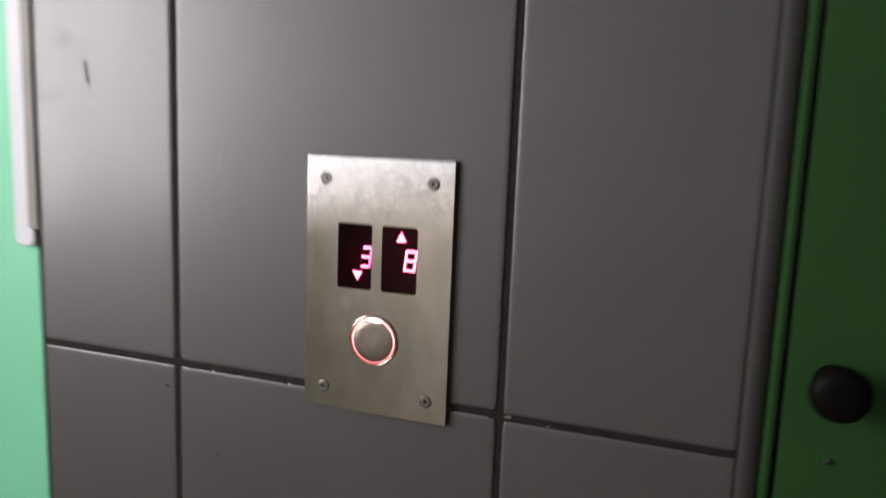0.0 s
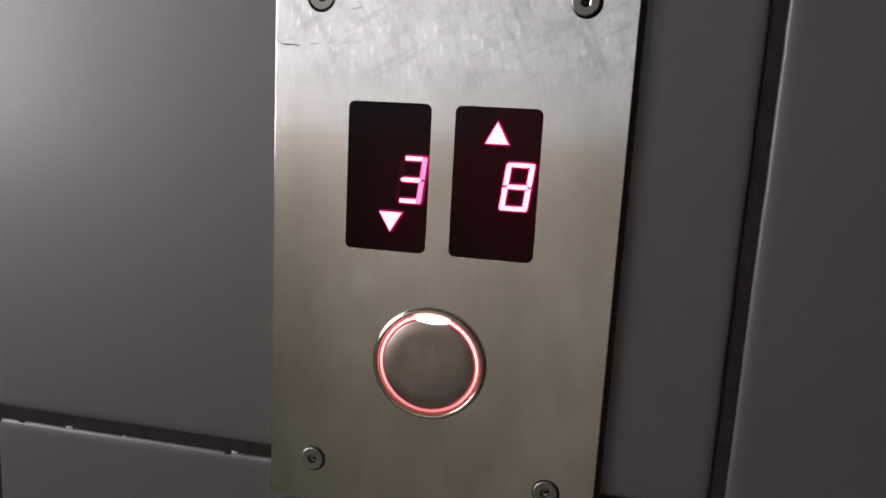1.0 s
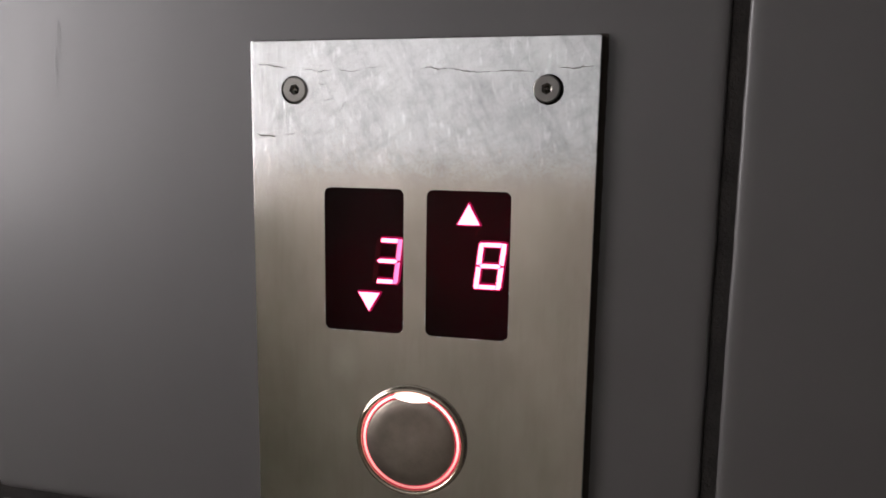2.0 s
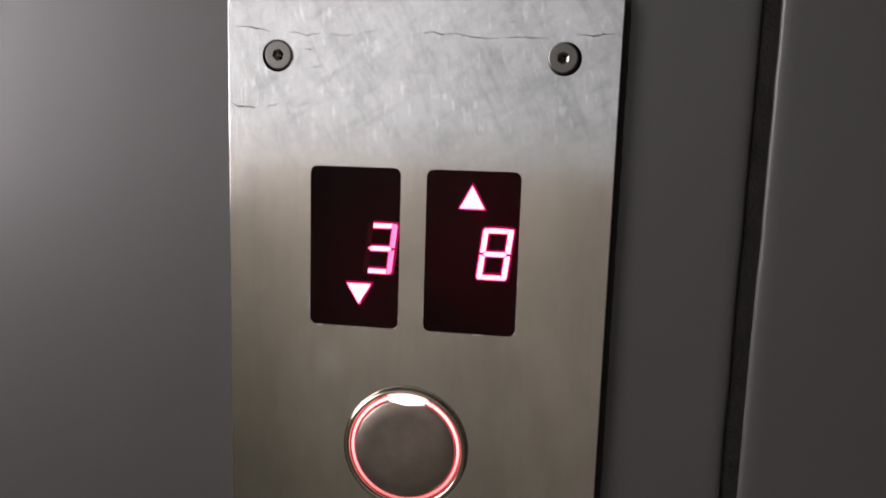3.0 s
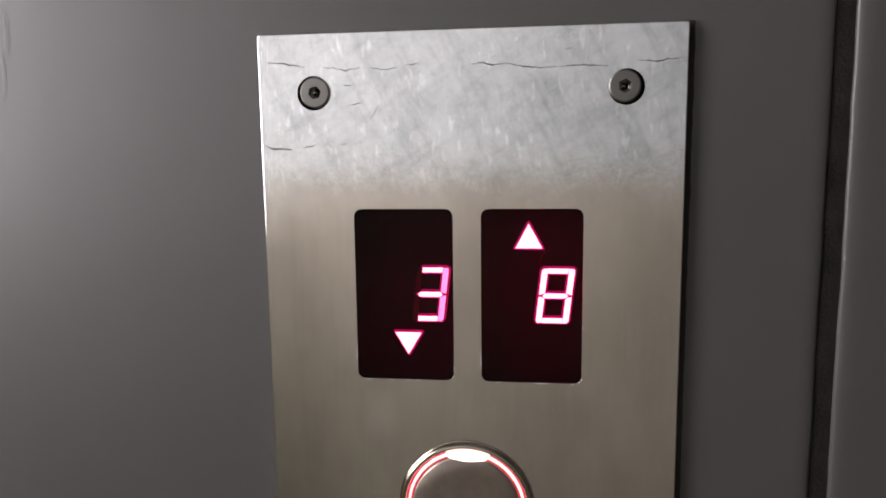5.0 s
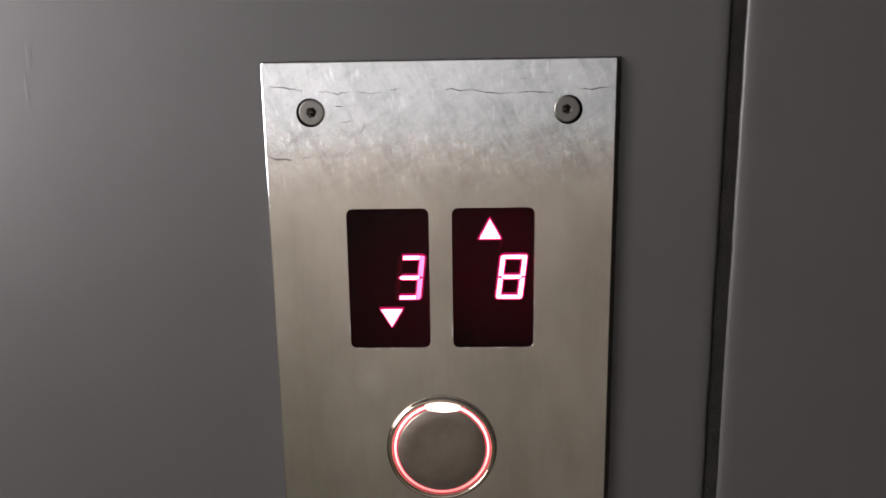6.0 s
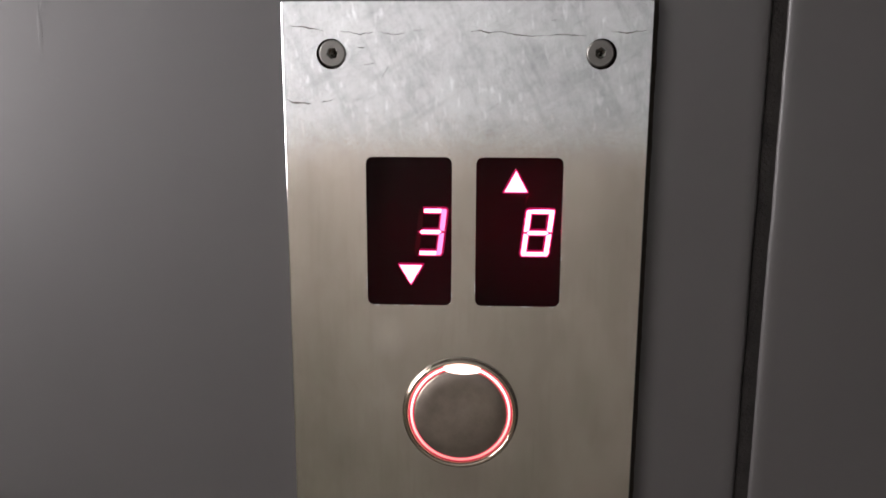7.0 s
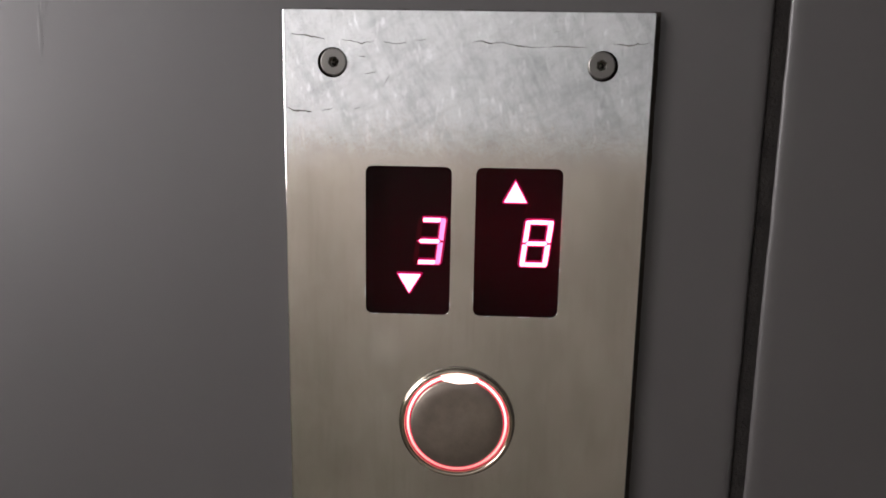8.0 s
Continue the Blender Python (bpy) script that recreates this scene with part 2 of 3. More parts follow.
# ---- mesh helpers ----
def part(name, bm, mat, parent=None, label="", smooth=False):
    """Links a bmesh as one mesh object, under parent if given."""
    bmesh.ops.recalc_face_normals(bm, faces=bm.faces[:])
    me = bpy.data.meshes.new(name)
    bm.to_mesh(me)
    bm.free()
    me.materials.append(mat)
    if smooth:
        for p in me.polygons:
            p.use_smooth = True
    ob = new(name, me)
    if parent:
        ob.parent = parent
    if label:
        ob["label"] = label
    return ob


def box(x0, x1, y0, y1, z0, z1, bevel=0.0, segments=2):
    bm = bmesh.new()
    bmesh.ops.create_cube(bm, size=1.0)
    for q in bm.verts:
        q.co = Vector(((x0 + x1) / 2 + q.co.x * (x1 - x0), (y0 + y1) / 2 + q.co.y * (y1 - y0), (z0 + z1) / 2 + q.co.z * (z1 - z0)))
    if bevel:
        bmesh.ops.bevel(bm, geom=bm.edges[:], offset=bevel, segments=segments, profile=0.5, affect="EDGES")
    return bm


def rounded(x0, x1, z0, z1, r, n=5):
    """A rounded rectangle's outline in x and z, counter-clockwise."""
    r = max(r, 1e-5)
    out = []
    for cx, cz, a in ((x1 - r, z0 + r, -90), (x1 - r, z1 - r, 0), (x0 + r, z1 - r, 90), (x0 + r, z0 + r, 180)):
        for k in range(n + 1):
            b = radians(a + 90 * k / n)
            out.append((cx + r * math.cos(b), cz + r * math.sin(b)))
    return out


def circle(cx, cz, r, n=64):
    return [(cx + r * math.cos(2 * math.pi * k / n), cz + r * math.sin(2 * math.pi * k / n)) for k in range(n)]


def slab(profile, holes=(), edge=0.00004):
    """A slab facing -y. profile: outlines (points, y) from the front face's edge back; holes: (points, y_back) cut through the front."""
    bm = bmesh.new()
    rings = [[bm.verts.new((x, y, z)) for x, z in pts] for pts, y in profile]
    edges = []
    front = rings[0]
    n = len(front)
    edges += [bm.edges.new((front[k], front[(k + 1) % n])) for k in range(n)]
    for a, b in zip(rings, rings[1:]):
        for k in range(n):
            bm.faces.new((a[k], a[(k + 1) % n], b[(k + 1) % n], b[k]))
    y0 = profile[0][1]
    for pts, yb in holes:
        cx, cz = sum(p[0] for p in pts) / len(pts), sum(p[1] for p in pts) / len(pts)
        h = [bm.verts.new((x + math.copysign(edge, x - cx), y0, z + math.copysign(edge, z - cz))) for x, z in pts]
        e = [bm.verts.new((x, y0 + edge, z)) for x, z in pts]
        g = [bm.verts.new((x, yb, z)) for x, z in pts]
        m = len(h)
        edges += [bm.edges.new((h[k], h[(k + 1) % m])) for k in range(m)]
        for k in range(m):
            bm.faces.new((h[k], h[(k + 1) % m], e[(k + 1) % m], e[k]))
            bm.faces.new((e[k], e[(k + 1) % m], g[(k + 1) % m], g[k]))
    bmesh.ops.triangle_fill(bm, use_beauty=True, use_dissolve=False, edges=edges)
    return bm


def plate_outline(x0, x1, z0, z1, inset, r=0.0006):
    return rounded(x0 + inset, x1 - inset, z0 + inset, z1 - inset, r, 3)


def lathe(profile, n=72):
    """A solid turned about the y axis from (radius, y) pairs."""
    bm = bmesh.new()
    rings = []
    for r, y in profile:
        if r < 1e-6:
            rings.append([bm.verts.new((0, y, 0))])
        else:
            rings.append([bm.verts.new((r * math.cos(2 * math.pi * k / n), y, r * math.sin(2 * math.pi * k / n))) for k in range(n)])
    for a, b in zip(rings, rings[1:]):
        for k in range(n):
            c = [a[k % len(a)], a[(k + 1) % len(a)], b[(k + 1) % len(b)], b[k % len(b)]]
            c = list(dict.fromkeys(c))
            if len(c) > 2:
                bm.faces.new(c)
    return bm


def flared(points, d):
    """The outline moved outwards by d, with mitred corners."""
    n = len(points)
    turn = sum(points[k][0] * points[(k + 1) % n][1] - points[(k + 1) % n][0] * points[k][1] for k in range(n))
    side = 1 if turn > 0 else -1
    out = []
    for k in range(n):
        p, q, r = (Vector(points[m % n]) for m in (k - 1, k, k + 1))
        a, b = (q - p).normalized(), (r - q).normalized()
        na, nb = Vector((a.y, -a.x)) * side, Vector((b.y, -b.x)) * side
        out.append(q + (na + nb) * d / max(0.6, 1 + na.dot(nb)))
    return [(v.x, v.y) for v in out]


def prism(points, y0, y1, flare=0.0):
    """A flat shape in x and z with depth from y0 (front) to y1, its sides spreading by flare."""
    bm = bmesh.new()
    a = [bm.verts.new((x, y0, z)) for x, z in points]
    b = [bm.verts.new((x, y1, z)) for x, z in (flared(points, flare) if flare else points)]
    n = len(a)
    bm.faces.new(a)
    bm.faces.new(b[::-1])
    for k in range(n):
        bm.faces.new((a[k], b[k], b[(k + 1) % n], a[(k + 1) % n]))
    return bm


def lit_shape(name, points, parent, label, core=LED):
    """A lit plastic shape with a bright middle; its emissive red rim and sloping sides imitate a glow halo and light
    the resin behind it.
    """
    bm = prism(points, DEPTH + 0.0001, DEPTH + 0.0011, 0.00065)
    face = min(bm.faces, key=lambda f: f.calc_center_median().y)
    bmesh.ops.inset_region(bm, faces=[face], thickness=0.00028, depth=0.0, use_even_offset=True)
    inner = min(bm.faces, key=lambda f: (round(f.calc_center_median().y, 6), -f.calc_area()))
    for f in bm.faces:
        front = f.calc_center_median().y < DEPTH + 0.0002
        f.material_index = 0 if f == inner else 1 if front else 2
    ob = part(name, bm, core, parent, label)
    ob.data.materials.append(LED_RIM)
    ob.data.materials.append(LED_HALO)
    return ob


def thing(name, at, label, category, kind="", group=""):
    ob = new(name)
    ob.location = at
    return tagged(ob, label, category, group, kind)


# ---- the landing: unseen plain walls that close it, toned for their bounce light ----
TOP = 1.25  # height of the call panel's upper edge
WX0, WX1, WY = WIN_X, 1.25, -1.50
DADO_Z = 1.158
tagged(part("floor", box(WX0 - 0.1, WX1 + 0.1, WY - 0.1, 0.18, -0.1, 0.0), FLOOR_STONE), "grey speckled stone floor of the lift landing", "floor", kind="structure")
# ceiling is out of view; its grey keeps the ambient fill low
tagged(part("ceiling", box(WX0 - 0.1, WX1 + 0.1, WY - 0.1, 0.18, 2.7, 2.8), GREYWASH), "plain grey painted ceiling of the landing", "ceiling", kind="structure")
north = tagged(part("wall_north", box(WX0, WX1, WY - 0.1, WY, DADO_Z, 2.7), WHITEWASH), "white painted wall above a drab painted dado", "wall", kind="structure")
part("dado", box(WX0, WX1, WY - 0.1, WY + 0.005, 0.0, DADO_Z), DADO, north, "drab painted lower wall")
# out of view; dark and near so that little light bounces onto the right side
east = tagged(part("wall_east", box(WX1, WX1 + 0.1, WY - 0.1, 0.08, DADO_Z, 2.7), DARKWASH), "dark grey painted side wall above a darker dado", "wall", kind="structure")
part("dado", box(WX1 - 0.005, WX1 + 0.1, WY + 0.005, 0.08, 0.0, DADO_Z), DARKWASH, east, "dark painted lower wall")
bm = slab([(rounded(WY - 0.1, 0.08, 0.0, 2.7, 1e-4, 1), 0.0), (rounded(WY - 0.1, 0.08, 0.0, 2.7, 1e-4, 1), 0.12)], [(rounded(WIN_Y0, WIN_Y1, WIN_Z0, WIN_Z1, 1e-4, 1), 0.12)])
bmesh.ops.transform(bm, matrix=Matrix(((0, -1, 0, WIN_X), (1, 0, 0, 0), (0, 0, 1, 0), (0, 0, 0, 1))), verts=bm.verts[:])
west = tagged(part("wall_west", bm, WHITEWASH), "white painted wall with a window opening", "wall", kind="structure")
for y0, y1, z1 in ((WY + 0.005, WIN_Y0, DADO_Z), (WIN_Y0, WIN_Y1, WIN_Z0), (WIN_Y1, 0.08, DADO_Z)):
    part("dado", box(WX0, WX0 + 0.005, y0, y1, 0.0, z1), DADO, west, "drab painted lower wall")
win = thing("window_1", (WIN_X, (WIN_Y0 + WIN_Y1) / 2, WIN_Z0), "white framed window letting daylight onto the landing", "window", "structure")
WW, WH = (WIN_Y1 - WIN_Y0) / 2, WIN_Z1 - WIN_Z0
for y0, y1, z0, z1 in ((-WW, WW, 0, 0.05), (-WW, WW, WH - 0.05, WH), (-WW, -WW + 0.05, 0.05, WH - 0.05), (WW - 0.05, WW, 0.05, WH - 0.05), (-0.03, 0.03, 0.05, WH - 0.05)):
    part("window_frame", box(-0.05, 0.0, y0, y1, z0, z1, 0.004), FRAME_WHITE, win)
tagged(part("wall_south", box(WX0, WX1, 0.08, 0.18, 0.0, 2.7), WHITEWASH), "plain wall behind the tiles and the doors", "wall", kind="structure")

# ---- tiled wall ----
TX0, TX1 = -0.357, 0.2805
hole = rounded(-0.052, 0.052, TOP - 0.176, TOP - 0.03, 0.003, 3)
bed = [(rounded(TX0, TX1 - 0.0006, 0.0, 2.7, 1e-4, 1), y) for y in (0.0014, 0.08)]
tiled = tagged(part("wall_tiled", slab(bed, [(hole, 0.07)]), GROUT), "grey ceramic tiled wall with dark recessed joints", "wall", kind="structure")
columns = ((TX0, -0.2010), (-0.1957, 0.1040), (0.1093, TX1 - 0.0012))
JOINT_T, JOINT_B = TOP - 0.1924, TOP - 0.1980
rows_z = ((JOINT_T + 0.6055, 2.7), (JOINT_T, JOINT_T + 0.6), (JOINT_B - 0.6, JOINT_B), (0.0, JOINT_B - 0.6055))


def tile_outline(x0, x1, z0, z1, inset):
    """A tile's outline, inset, wavering a little where it meets the joint."""
    x0, x1, z0, z1 = x0 + inset, x1 - inset, z0 + inset, z1 - inset
    corners = [(x0, z0), (x1, z0), (x1, z1), (x0, z1)]
    out = []
    for (ax, az), (bx, bz) in zip(corners, corners[1:] + corners[:1]):
        count = 90
        for k in range(count):
            u = (k + 0.5) / count
            x, z = ax + (bx - ax) * u, az + (bz - az) * u
            if k in (0, count - 1):
                x, z = x + (0.0004 if x < (x0 + x1) / 2 else -0.0004) * (ax == bx), z + (0.0004 if z < (z0 + z1) / 2 else -0.0004) * (az == bz)
            w = 0.00022 * max(0.0, 1 - inset / 0.003)
            d = w * (noise.noise(Vector((x * 40, z * 40, 1.7))) + 0.9 * noise.noise(Vector((x * 190, z * 190, 5.2))))
            out.append((x + d * (ax == bx), z + d * (az == bz)))
    return out


for i, (x0, x1) in enumerate(columns):
    for j, (z0, z1) in enumerate(rows_z):
        drop = 0.0014 if i == 2 else 0.0  # the last column was laid a little lower
        z0, z1 = (z0 - drop if z0 > 0 else z0), (z1 - drop if z1 < 2.7 else z1)
        prof = [(tile_outline(x0, x1, z0, z1, d), y) for d, y in ((0.0050, 0.0), (0.0032, 0.00006), (0.0019, 0.00020), (0.0010, 0.00042), (0.0004, 0.00075), (0.0001, 0.0012), (0.0, 0.0018), (0.0, 0.012))]
        cut = [(hole, 0.0084)] if (i, j) == (1, 1) else []
        tile = part("tile", slab(prof, cut), TILE, tiled)
        for p in tile.data.polygons:
            p.use_smooth = abs(p.normal.y) < 0.99999

# rounded edge strip where the tiles end
bm = bmesh.new()
arc = [(TX1 - 0.0005, 0.07), (TX1 - 0.0005, 0.0004)]
arc += [(TX1 + 0.0147 * math.sin(radians(a)), 0.0100 - 0.0097 * math.cos(radians(a))) for a in range(0, 91, 5)] + [(TX1 + 0.0147, 0.07)]
low, high = ([bm.verts.new((x, y, z)) for x, y in arc] for z in (0.0, 2.7))
for k in range(len(arc)):
    bm.faces.new((low[k], low[(k + 1) % len(arc)], high[(k + 1) % len(arc)], high[k]))
trim = part("edge_trim", bm, TILE, tiled, "grey rounded edge strip")
for p in trim.data.polygons:
    p.use_smooth = p.normal.x > 0.01 and p.normal.y < -0.01

# ---- green door beside the tiles ----
door = thing("door_1", (0.2915, 0.0, 0.0), "dark green painted metal door with a round black knob", "door", "structure")
part("frame", box(0.0042, 0.0098, 0.0012, 0.07, 0.0, 2.1, 0.0012), GREEN, door, "green painted frame edge")
leaf = part("leaf", box(0.0142, 0.80, 0.001, 0.05, 0.01, 2.09, 0.0006), GREEN, door, "flat green painted leaf")
# black filler standing in for the darkness inside the gap
part("gap", box(0.0098, 0.0142, 0.020, 0.07, 0.0, 2.1), BLACK, door)
part("frame", box(0.80, 0.86, -0.003, 0.07, 0.0, 2.1, 0.0012), GREEN, door)
bm = lathe([(0, -0.034), (0.008, -0.0337), (0.0135, -0.0325), (0.0172, -0.0295), (0.0186, -0.0250), (0.0180, -0.0205), (0.0160, -0.0160), (0.0140, -0.010), (0.0130, -0.004), (0.0135, -0.0008), (0, -0.0008)], 48)
bmesh.ops.translate(bm, verts=bm.verts[:], vec=(0.0425, 0.001, TOP - 0.1355))
part("knob", bm, BLACK_GLOSS, door, "round glossy black plastic knob", True)
bm = lathe([(0, -0.0026), (0.0016, -0.0024), (0.0022, -0.0010), (0.0022, 0.002)], 16)
bmesh.ops.translate(bm, verts=bm.verts[:], vec=(0.0446, 0.001, TOP - 0.1898))
part("rivet", bm, BLACK, door, "small dark rivet", True)

# ---- mint door on the other side ----
mint = thing("door_2", (-0.36, 0.0, 0.0), "light mint green painted door next to the tiles", "door", "structure")
part("leaf", box(-0.63, -0.0045, 0.004, 0.05, 0.0, 2.1, 0.002), MINT, mint, "flat mint green leaf")
part("edge_strip", box(-0.0045, 0.0025, 0.0055, 0.06, 0.0, 2.1), GROUT, mint, "dark seam beside the leaf")
prof = [(rounded(-0.0295 + d, -0.0045 - d, TOP - 0.1015 + d, TOP + 0.35 - d, 0.0065, 4), y) for d, y in ((0.0012, -0.0010), (0.0004, -0.0004), (0.0, 0.0006), (0.0, 0.005))]
part("cover_plate", slab(prof), WHITE_PLASTIC, mint, "long white plastic cover plate with rounded corners")
part("upper_strip", box(-0.0110, 0.0010, -0.0016, 0.003, TOP - 0.084, TOP + 0.6, 0.0008), TAUPE, mint, "narrow taupe strip")

# ---- lift call panel ----
FACE = -0.0040  # the faceplate's front
panel = thing("call_panel", (0, 0, TOP), "brushed stainless steel lift call panel screwed to the tiles", "call panel")
WINDOWS = ((-0.0348, -0.0043), (0.0043, 0.0348))
WZ0, WZ1 = -0.1066, -0.0530
BX, BZ = -0.0007, -0.1478
SCREWS = ((-0.0457, -0.0177), (0.0458, -0.0177), (-0.0457, -0.1923), (0.0458, -0.1923))
prof = [(plate_outline(-0.0635, 0.0635, -0.2102, 0.0, d, 0.0009), y) for d, y in ((0.0004, FACE), (0.00012, FACE + 0.00012), (0.0, FACE + 0.0004), (0.0, -0.0009))]
holes = [(rounded(x0, x1, WZ0, WZ1, 0.0024, 5), -0.0008) for x0, x1 in WINDOWS] + [(circle(BX, BZ, 0.0195), -0.0008)]
SCREW_HOLES = ((-0.0463, -0.0178), (0.0464, -0.0179), (-0.0456, -0.1925), (0.0460, -0.1925))
holes += [(circle(x, z, 0.0051, 32), -0.0008) for x, z in SCREW_HOLES]
face = part("faceplate", slab(prof, holes), STEEL, panel, "brushed stainless steel faceplate, scratched along its top")
part("back_box", slab([(rounded(-0.05, 0.05, -0.174, -0.032, 0.002, 2), 0.069), (rounded(-0.05, 0.05, -0.174, -0.032, 0.002, 2), 0.0695)]), BLACK, panel)


# added dark sheet stands in for the plate's shadow and its grimy edge
ragged = [(x + 0.0003 * noise.noise(Vector((x * 300, z * 300, 0))), z + 0.0004 * noise.noise(Vector((x * 260, z * 260, 3)))) for x, z in (
    [(-0.0640 + 0.0016 * k, 0.0005) for k in range(81)] + [(0.0656, 0.0005 - 0.0021 * k) for k in range(101)] + [(0.0640 - 0.0016 * k, -0.2100) for k in range(80)] + [(-0.0639, -0.2100 + 0.0021 * k) for k in range(100)])]
part("plate_shade", slab([(ragged[::-1], -0.0008), (ragged[::-1], 0.0002)], [(rounded(-0.051, 0.051, -0.175, -0.031, 0.002, 2), 0.0002)]), SHADE_DARK, panel, "dark grimy rubber backing showing round the plate")


def scratch(points, width, seed):
    """A ragged engraved line along the points, thinning to its ends."""
    rng = random.Random(seed)
    fine = []
    for (ax, az), (bx, bz) in zip(points, points[1:]):
        steps = max(2, int(abs(bx - ax) / 0.0009))
        fine += [(ax + (bx - ax) * k / steps + rng.uniform(-2e-4, 2e-4), az + (bz - az) * k / steps + rng.uniform(-2.2e-4, 2.2e-4)) for k in range(steps)]
    fine.append(points[-1])
    bm = bmesh.new()
    prev = None
    for k, (x, z) in enumerate(fine):
        u = k / (len(fine) - 1)
        w = width * 1.05 * (0.35 + 0.65 * math.sin(math.pi * min(1, max(0, u)))) * rng.uniform(0.5, 1.2) / 2
        pair = (bm.verts.new((x, FACE - 4e-5, z + w)), bm.verts.new((x, FACE - 4e-5, z - w)))
        if prev:
            bm.faces.new((prev[0], pair[0], pair[1], prev[1]))
        prev = pair
    return bm


LINES = (
    (((-0.0605, -0.0084), (-0.0556, -0.0088), (-0.0526, -0.0095), (-0.0490, -0.0101)), 0.00042),
    (((-0.0428, -0.0103), (-0.0387, -0.0106), (-0.0362, -0.0113), (-0.0331, -0.0108), (-0.0317, -0.0105)), 0.00034),
    (((-0.0289, -0.0106), (-0.0248, -0.0113), (-0.0206, -0.0110)), 0.00028),
    (((-0.0178, -0.0101), (-0.0137, -0.0099)), 0.00016),
    (((0.0020, -0.0103), (0.0043, -0.0100), (0.0090, -0.0109), (0.0112, -0.0105)), 0.00040),
    (((0.0112, -0.0105), (0.0156, -0.0112), (0.0204, -0.0118), (0.0268, -0.0119)), 0.00036),
    (((0.0275, -0.0118), (0.0340, -0.0115), (0.0410, -0.0119)), 0.00032),
    (((0.0495, -0.0104), (0.0556, -0.0110), (0.0575, -0.0105), (0.0612, -0.0101)), 0.00045),
    (((-0.0625, -0.0332), (-0.0600, -0.0342), (-0.0538, -0.0346)), 0.00070),
    (((-0.0500, -0.0342), (-0.0478, -0.0338), (-0.0462, -0.0331)), 0.00030),
    (((-0.0390, -0.0333), (-0.0360, -0.0331)), 0.00016),
    (((-0.0372, -0.0156), (-0.0345, -0.0158)), 0.00030),
    (((-0.0352, -0.0214), (-0.0310, -0.0210)), 0.00018),
    (((-0.0290, -0.0262), (-0.0262, -0.0216)), 0.00022),
    (((0.0290, -0.0072), (0.0312, -0.0066)), 0.00018),
)
for k, (pts, w) in enumerate(LINES):
    part("scratch", scratch(pts, w, k), SCRATCH, face, "dark ragged scratch")


def hexagon(cx, cz, r, turn):
    return [(cx + r * math.cos(radians(turn + 60 * k)), cz + r * math.sin(radians(turn + 60 * k))) for k in range(6)]


def screw(x, z, turn):
    """A flat socket-head screw standing a little proud of the plate in its hole."""
    h = FACE - 0.0011
    prof = [(circle(0, 0, r, 48), y) for r, y in ((0.00418, h), (0.00446, h + 0.00015), (0.00458, h + 0.0005), (0.00458, h + 0.0011), (0.0030, h + 0.0030))]
    bm = slab(prof, [(hexagon(0, 0, 0.0020, turn), h + 0.0026)])
    bmesh.ops.translate(bm, verts=bm.verts[:], vec=(x, 0, z))
    head = part("screw", bm, SCREW_STEEL, panel, "grey socket-head screw")
    bm = lathe([(0.0021, h + 0.0019), (0.0012, h + 0.0023), (0.0005, h + 0.0029), (0, h + 0.0031)], 12)
    bmesh.ops.translate(bm, verts=bm.verts[:], vec=(x, 0, z))
    part("socket", bm, SOCKET, head)


for k, (x, z) in enumerate(SCREWS):
    screw(x, z, (12, 27, 5, 41)[k])

# displays: smoked panes over slanted seven-segment digits and arrows
DEPTH = 0.0018
SLANT = 0.0020 / 0.0172
SEG = 0.0018
DW, DH = 0.0101, 0.0172


def segment_shapes(x, z):
    """The outlines of segments a to g of a digit whose upper left corner is at x, z."""
    t, g, w, h = SEG, 0.00016, DW, DH
    c = t * 0.5

    def lean(pts):
        return [(x + px + (pz + h) * SLANT - h * SLANT, z + pz) for px, pz in pts]

    k = t * 0.28
    m = -h / 2
    return {
        "a": lean([(t * 0.92 + g, 0), (w - t - g, 0), (w - t - g, -t * 0.86), (t * 0.92 + g, -t * 0.86)]),
        "b": lean([(w - k, -0.0001), (w - k * 0.2, -0.0004), (w, -0.0010), (w, m + g * 2), (w - c, m + c * 0.5), (w - t, m + c), (w - t, -t), (w - t, -0.0001)]),
        "c": lean([(w - c, m - c * 0.5), (w, m - g * 2), (w, -h + 0.0008), (w - k, -h), (w - t, -h), (w - t, m - c)]),
        "d": lean([(t + g, -h + t * 0.86), (w - t - g, -h + t * 0.86), (w - t - g, -h), (t + g, -h)]),
        "e": lean([(0, m - g * 2), (c, m - c * 0.5), (t, m - c), (t, -h), (k, -h), (0, -h + 0.0008)]),
        "f": lean([(k, -0.0001), (t * 0.92, -0.0001), (t, -t), (t, m + c), (c, m + c * 0.5), (0, m + g * 2), (0, -0.0008)]),
        "g": lean([(c + g, m), (t + g, m + c * 0.86), (w - t - g, m + c * 0.86), (w - c - g, m), (w - t - g, m - c * 0.86), (t + g, m - c * 0.86)]),
    }


def rounded_corners(points, r=0.0005):
    out = []
    for k, q in enumerate(points):
        q, p, n = Vector(q), Vector(points[k - 1]), Vector(points[(k + 1) % len(points)])
        a, b = q + (p - q).normalized() * r, q + (n - q).normalized() * r
        out += [tuple(a), tuple((a + b + q * 2) / 4), tuple(b)]
    return out


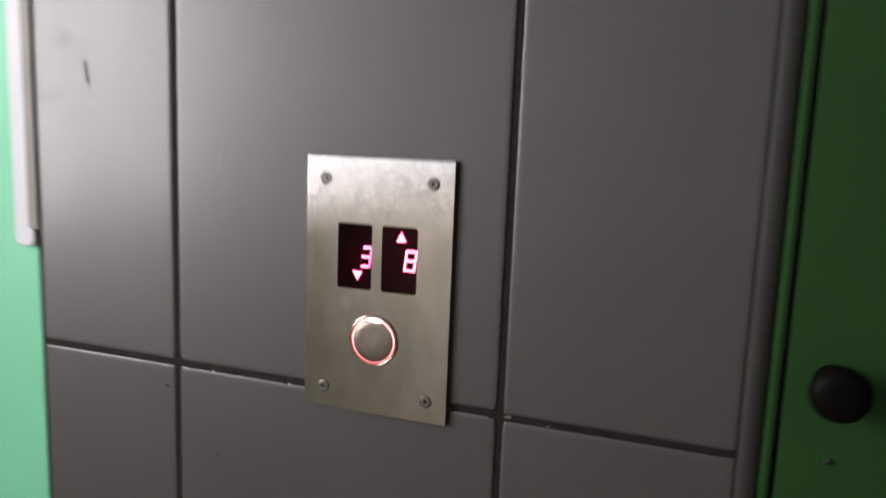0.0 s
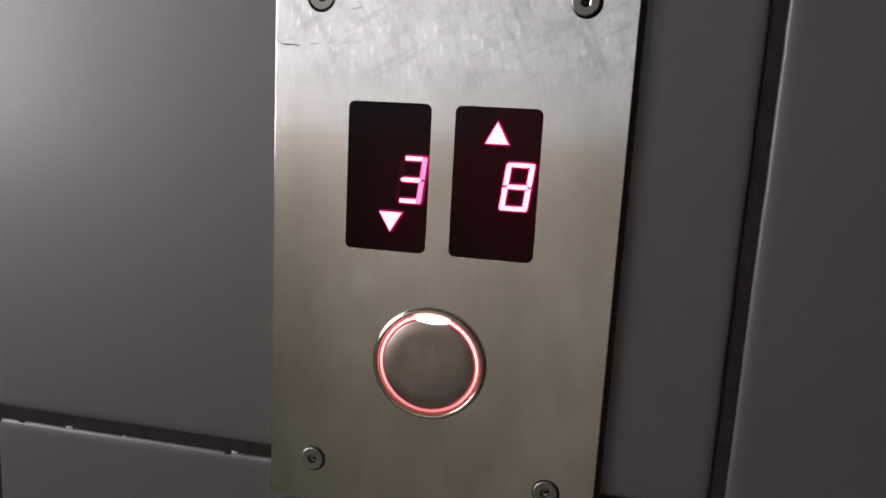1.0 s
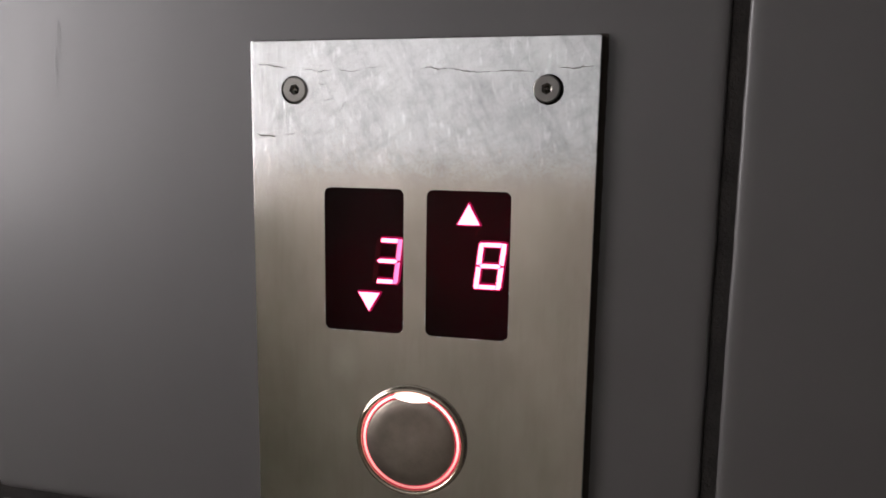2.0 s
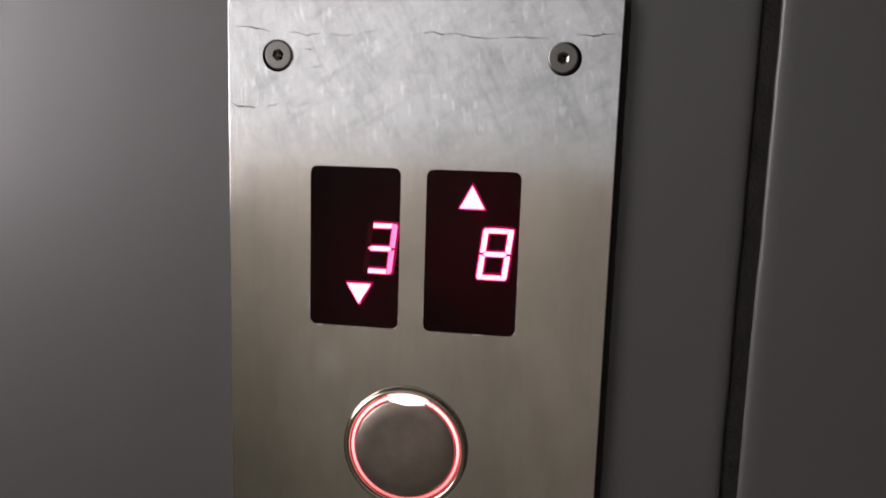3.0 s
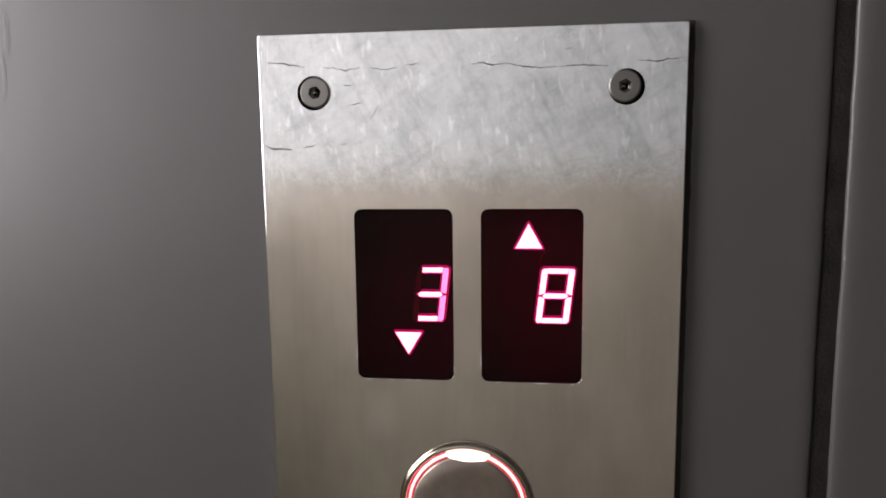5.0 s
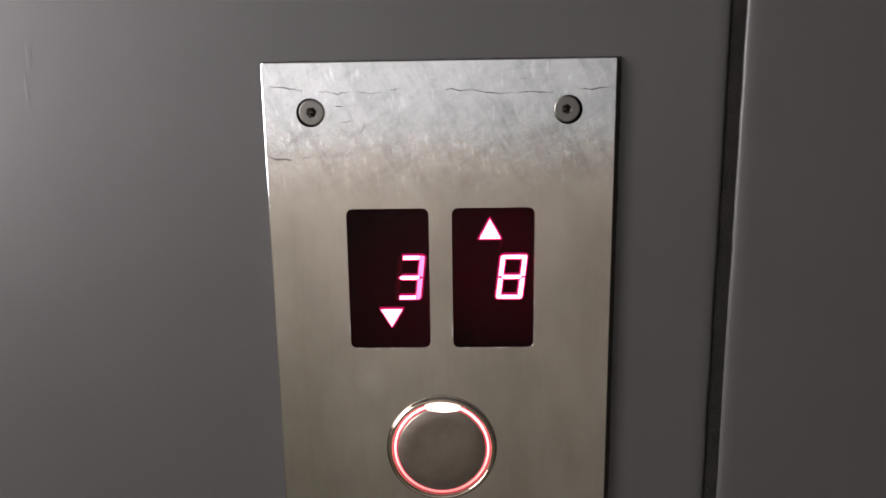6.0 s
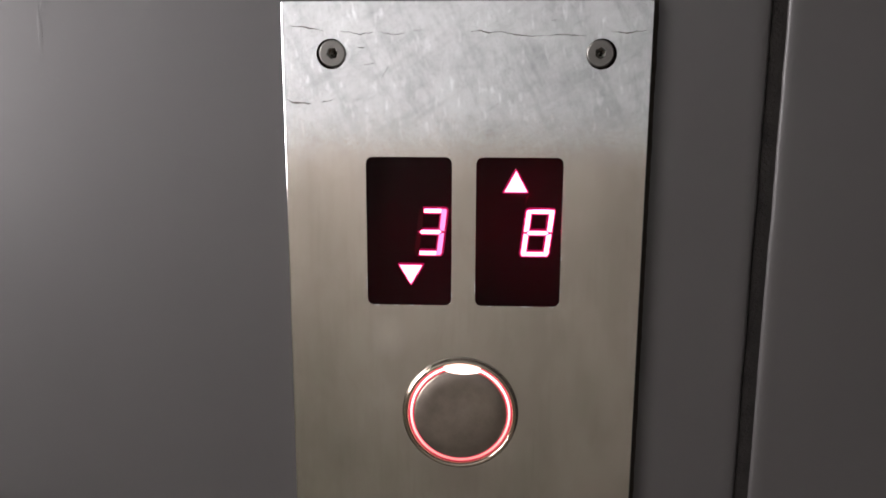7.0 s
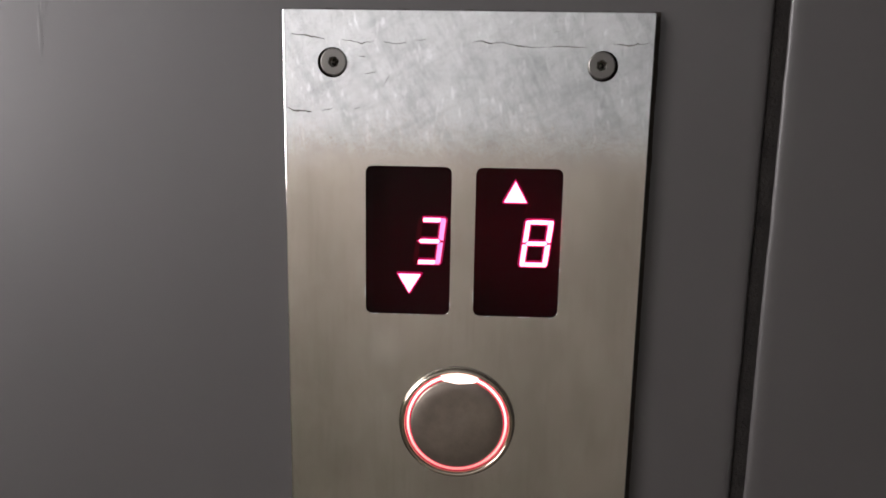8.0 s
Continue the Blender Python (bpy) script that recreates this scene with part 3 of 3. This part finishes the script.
def display(x0, x1, digit_x, lit, arrow, dim=""):
    bm = slab([(rounded(x0 - 0.002, x1 + 0.002, WZ0 - 0.002, WZ1 + 0.002, 0.0024, 3), y) for y in (DEPTH + 0.0012, DEPTH + 0.012)])
    body = part("display", bm, FILTER, panel, "black display showing a pink digit and arrow")
    prof = [(rounded(x0 + d, x1 - d, WZ0 + d, WZ1 - d, 0.0023, 5), y) for d, y in ((0.0003, FACE + 0.0001), (0.0001, FACE + 0.0003), (0.00008, FACE + 0.0020))]
    pane = part("pane", slab(prof), PANE, body, "smoked glossy display pane")
    for key, pts in segment_shapes(digit_x, -0.0719).items():
        if key in lit:
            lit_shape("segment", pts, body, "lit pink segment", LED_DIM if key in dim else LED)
        else:
            part("segment", prism(pts, DEPTH, DEPTH + 0.0006), LED_OFF, body, "unlit dark segment")
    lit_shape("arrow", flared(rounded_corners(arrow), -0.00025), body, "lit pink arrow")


display(*WINDOWS[0], -0.0163, "abcdg", [(-0.0242, -0.0927), (-0.0148, -0.0927), (-0.0195, -0.1006)], "bc")
display(*WINDOWS[1], 0.0228, "abcdefg", [(0.0186, -0.0575), (0.0141, -0.0659), (0.0232, -0.0659)])

# push button with its lit ring
bm = lathe([(0.0190, 0.004), (0.0192, FACE - 0.0010), (0.0196, FACE - 0.0019), (0.0201, FACE - 0.00225), (0.0206, FACE - 0.0022), (0.0211, FACE - 0.0018), (0.0215, FACE - 0.0010), (0.0217, FACE - 0.0001), (0.0200, FACE + 0.0001)], 96)
button = part("push_button", bm, CHROME, panel, "round push button in a polished chrome bezel", True)
button.location = (BX, 0, BZ)
part("light_ring", lathe([(0.0170, FACE + 0.002), (0.0171, FACE - 0.0010), (0.0193, FACE - 0.0006), (0.0194, FACE + 0.002)], 96), RING_GLOW, button, "glowing red ring", True)
part("light_core", lathe([(0.0177, FACE + 0.0005), (0.0178, FACE - 0.0012), (0.0187, FACE - 0.0010), (0.0188, FACE + 0.0005)], 96), RING_CORE, button, "bright inner line of the ring", True)
cap = lathe([(0.0172, 0.004), (0.0173, FACE - 0.0012), (0.0171, FACE - 0.0017), (0.0166, FACE - 0.0020), (0.0120, FACE - 0.0023), (0.006, FACE - 0.00245), (0, FACE - 0.0025)], 96)
part("cap", cap, CAP_STEEL, button, "worn dull steel cap", True)
arc = []
for k in range(25):
    a = radians(88 + 21 - 1.75 * k)
    arc.append((0.0190 * math.cos(a), 0.0190 * math.sin(a)))
for k in range(1, 24):
    u = 1 - k / 12
    a = radians(88 - 21 * u)
    r = 0.0182 - 0.0023 * (1 - abs(u) ** 1.7) ** 0.8
    arc.append((r * math.cos(a), r * math.sin(a)))
part("indicator_lens", prism(arc, FACE - 0.0026, FACE - 0.0005), LENS_GLOW, button, "white glowing lens at the top of the ring")

# a dusty smudge; the LEDs' red light on it is put into its colour
bm = prism([(0.0249, -0.0651), (0.0236, -0.0662), (0.0224, -0.0668), (0.0219, -0.0690), (0.0216, -0.0706), (0.0222, -0.0690), (0.0228, -0.0671), (0.0238, -0.0665)], FACE + 0.0022, FACE + 0.0023)
part("pane_smudge", bm, LED_OFF, panel, "faint reddish smudge behind the pane")

# ---- wear on the tiles ----
def lump(name, x, y, z, sx, sy, sz, mat, seed, parent, label=""):
    rng = random.Random(seed)
    bm = bmesh.new()
    bmesh.ops.create_icosphere(bm, subdivisions=2, radius=1.0)
    for q in bm.verts:
        f = 1 + rng.uniform(-0.3, 0.3)
        q.co = Vector((x + q.co.x * sx * f, y + q.co.y * sy * f, z + q.co.z * sz * f))
    return part(name, bm, mat, parent, label)


for k, (x, sx, sz) in enumerate(((-0.1600, 0.0016, 0.0008), (-0.0822, 0.0015, 0.0007), (-0.2450, 0.0010, 0.0004), (-0.1330, 0.0008, 0.0003), (0.1450, 0.0010, 0.0004))):
    lump("grout_crumb", x, 0.0012, TOP - 0.1981, sx, 0.0006, sz, CRUMB, k, tiled, "pale crumb of grout in the joint")
lump("grout_crumb", 0.1133, 0.0012, TOP - 0.1958, 0.0032, 0.0006, 0.0014, OCHRE, 9, tiled, "ochre crumb of grout at the crossing of two joints")
for k, (x, sx) in enumerate(((-0.1835, 0.0016), (-0.0850, 0.0018), (0.0985, 0.0012))):
    lump("edge_chip", x, 0.0009, TOP - 0.1984, sx, 0.0008, 0.0008, DARK_MARK, 12 + k, tiled, "small dark bite out of a tile's edge")
for k, (x, z, sx, sz, mat) in enumerate(((-0.2100, -0.2185, 0.0026, 0.0011, DARK_MARK), (-0.1547, -0.2756, 0.0010, 0.0016, DARK_MARK), (-0.2950, 0.0700, 0.0017, 0.0060, SMEAR), (-0.2935, 0.0590, 0.0022, 0.0060, SMEAR), (-0.3310, 0.0440, 0.0060, 0.0045, FILM), (-0.3460, 0.0400, 0.0040, 0.0040, FILM), (-0.2880, 0.0360, 0.0050, 0.0028, FILM), (-0.3200, 0.0950, 0.0080, 0.0060, FILM), (-0.2900, 0.0900, 0.0050, 0.0050, FILM), (-0.3100, 0.0200, 0.0070, 0.0050, FILM), (-0.1510, -0.0100, 0.0009, 0.0080, FILM), (-0.1490, 0.0030, 0.0012, 0.0070, FILM))):
    lump("smear", x, 0.0, TOP + z, sx, 0.00005, sz, mat, 20 + k, tiled, "small mark on a tile")

# chipped paint and glue along the display openings' edges
rng = random.Random(7)
for x0, x1 in WINDOWS:
    spots = [(rng.uniform(x0 + 0.002, x1 - 0.002), WZ0 - 0.0001, rng.uniform(0.0005, 0.0020), 0.00016) for _ in range(4)]
    spots += [(x1 + 0.0001, rng.uniform(WZ0 + 0.003, WZ0 + 0.02), 0.00014, rng.uniform(0.0004, 0.0014)) for _ in range(2)]
    spots += [(x0 - 0.0001, rng.uniform(WZ0 + 0.003, WZ0 + 0.016), 0.00014, rng.uniform(0.0008, 0.0026))]
    for k, (x, z, sx, sz) in enumerate(spots):
        lump("chip", x, FACE - 0.0001, z, sx, 0.0001, sz, CHIP, 40 + k, face, "tiny pale chip at an opening's edge")
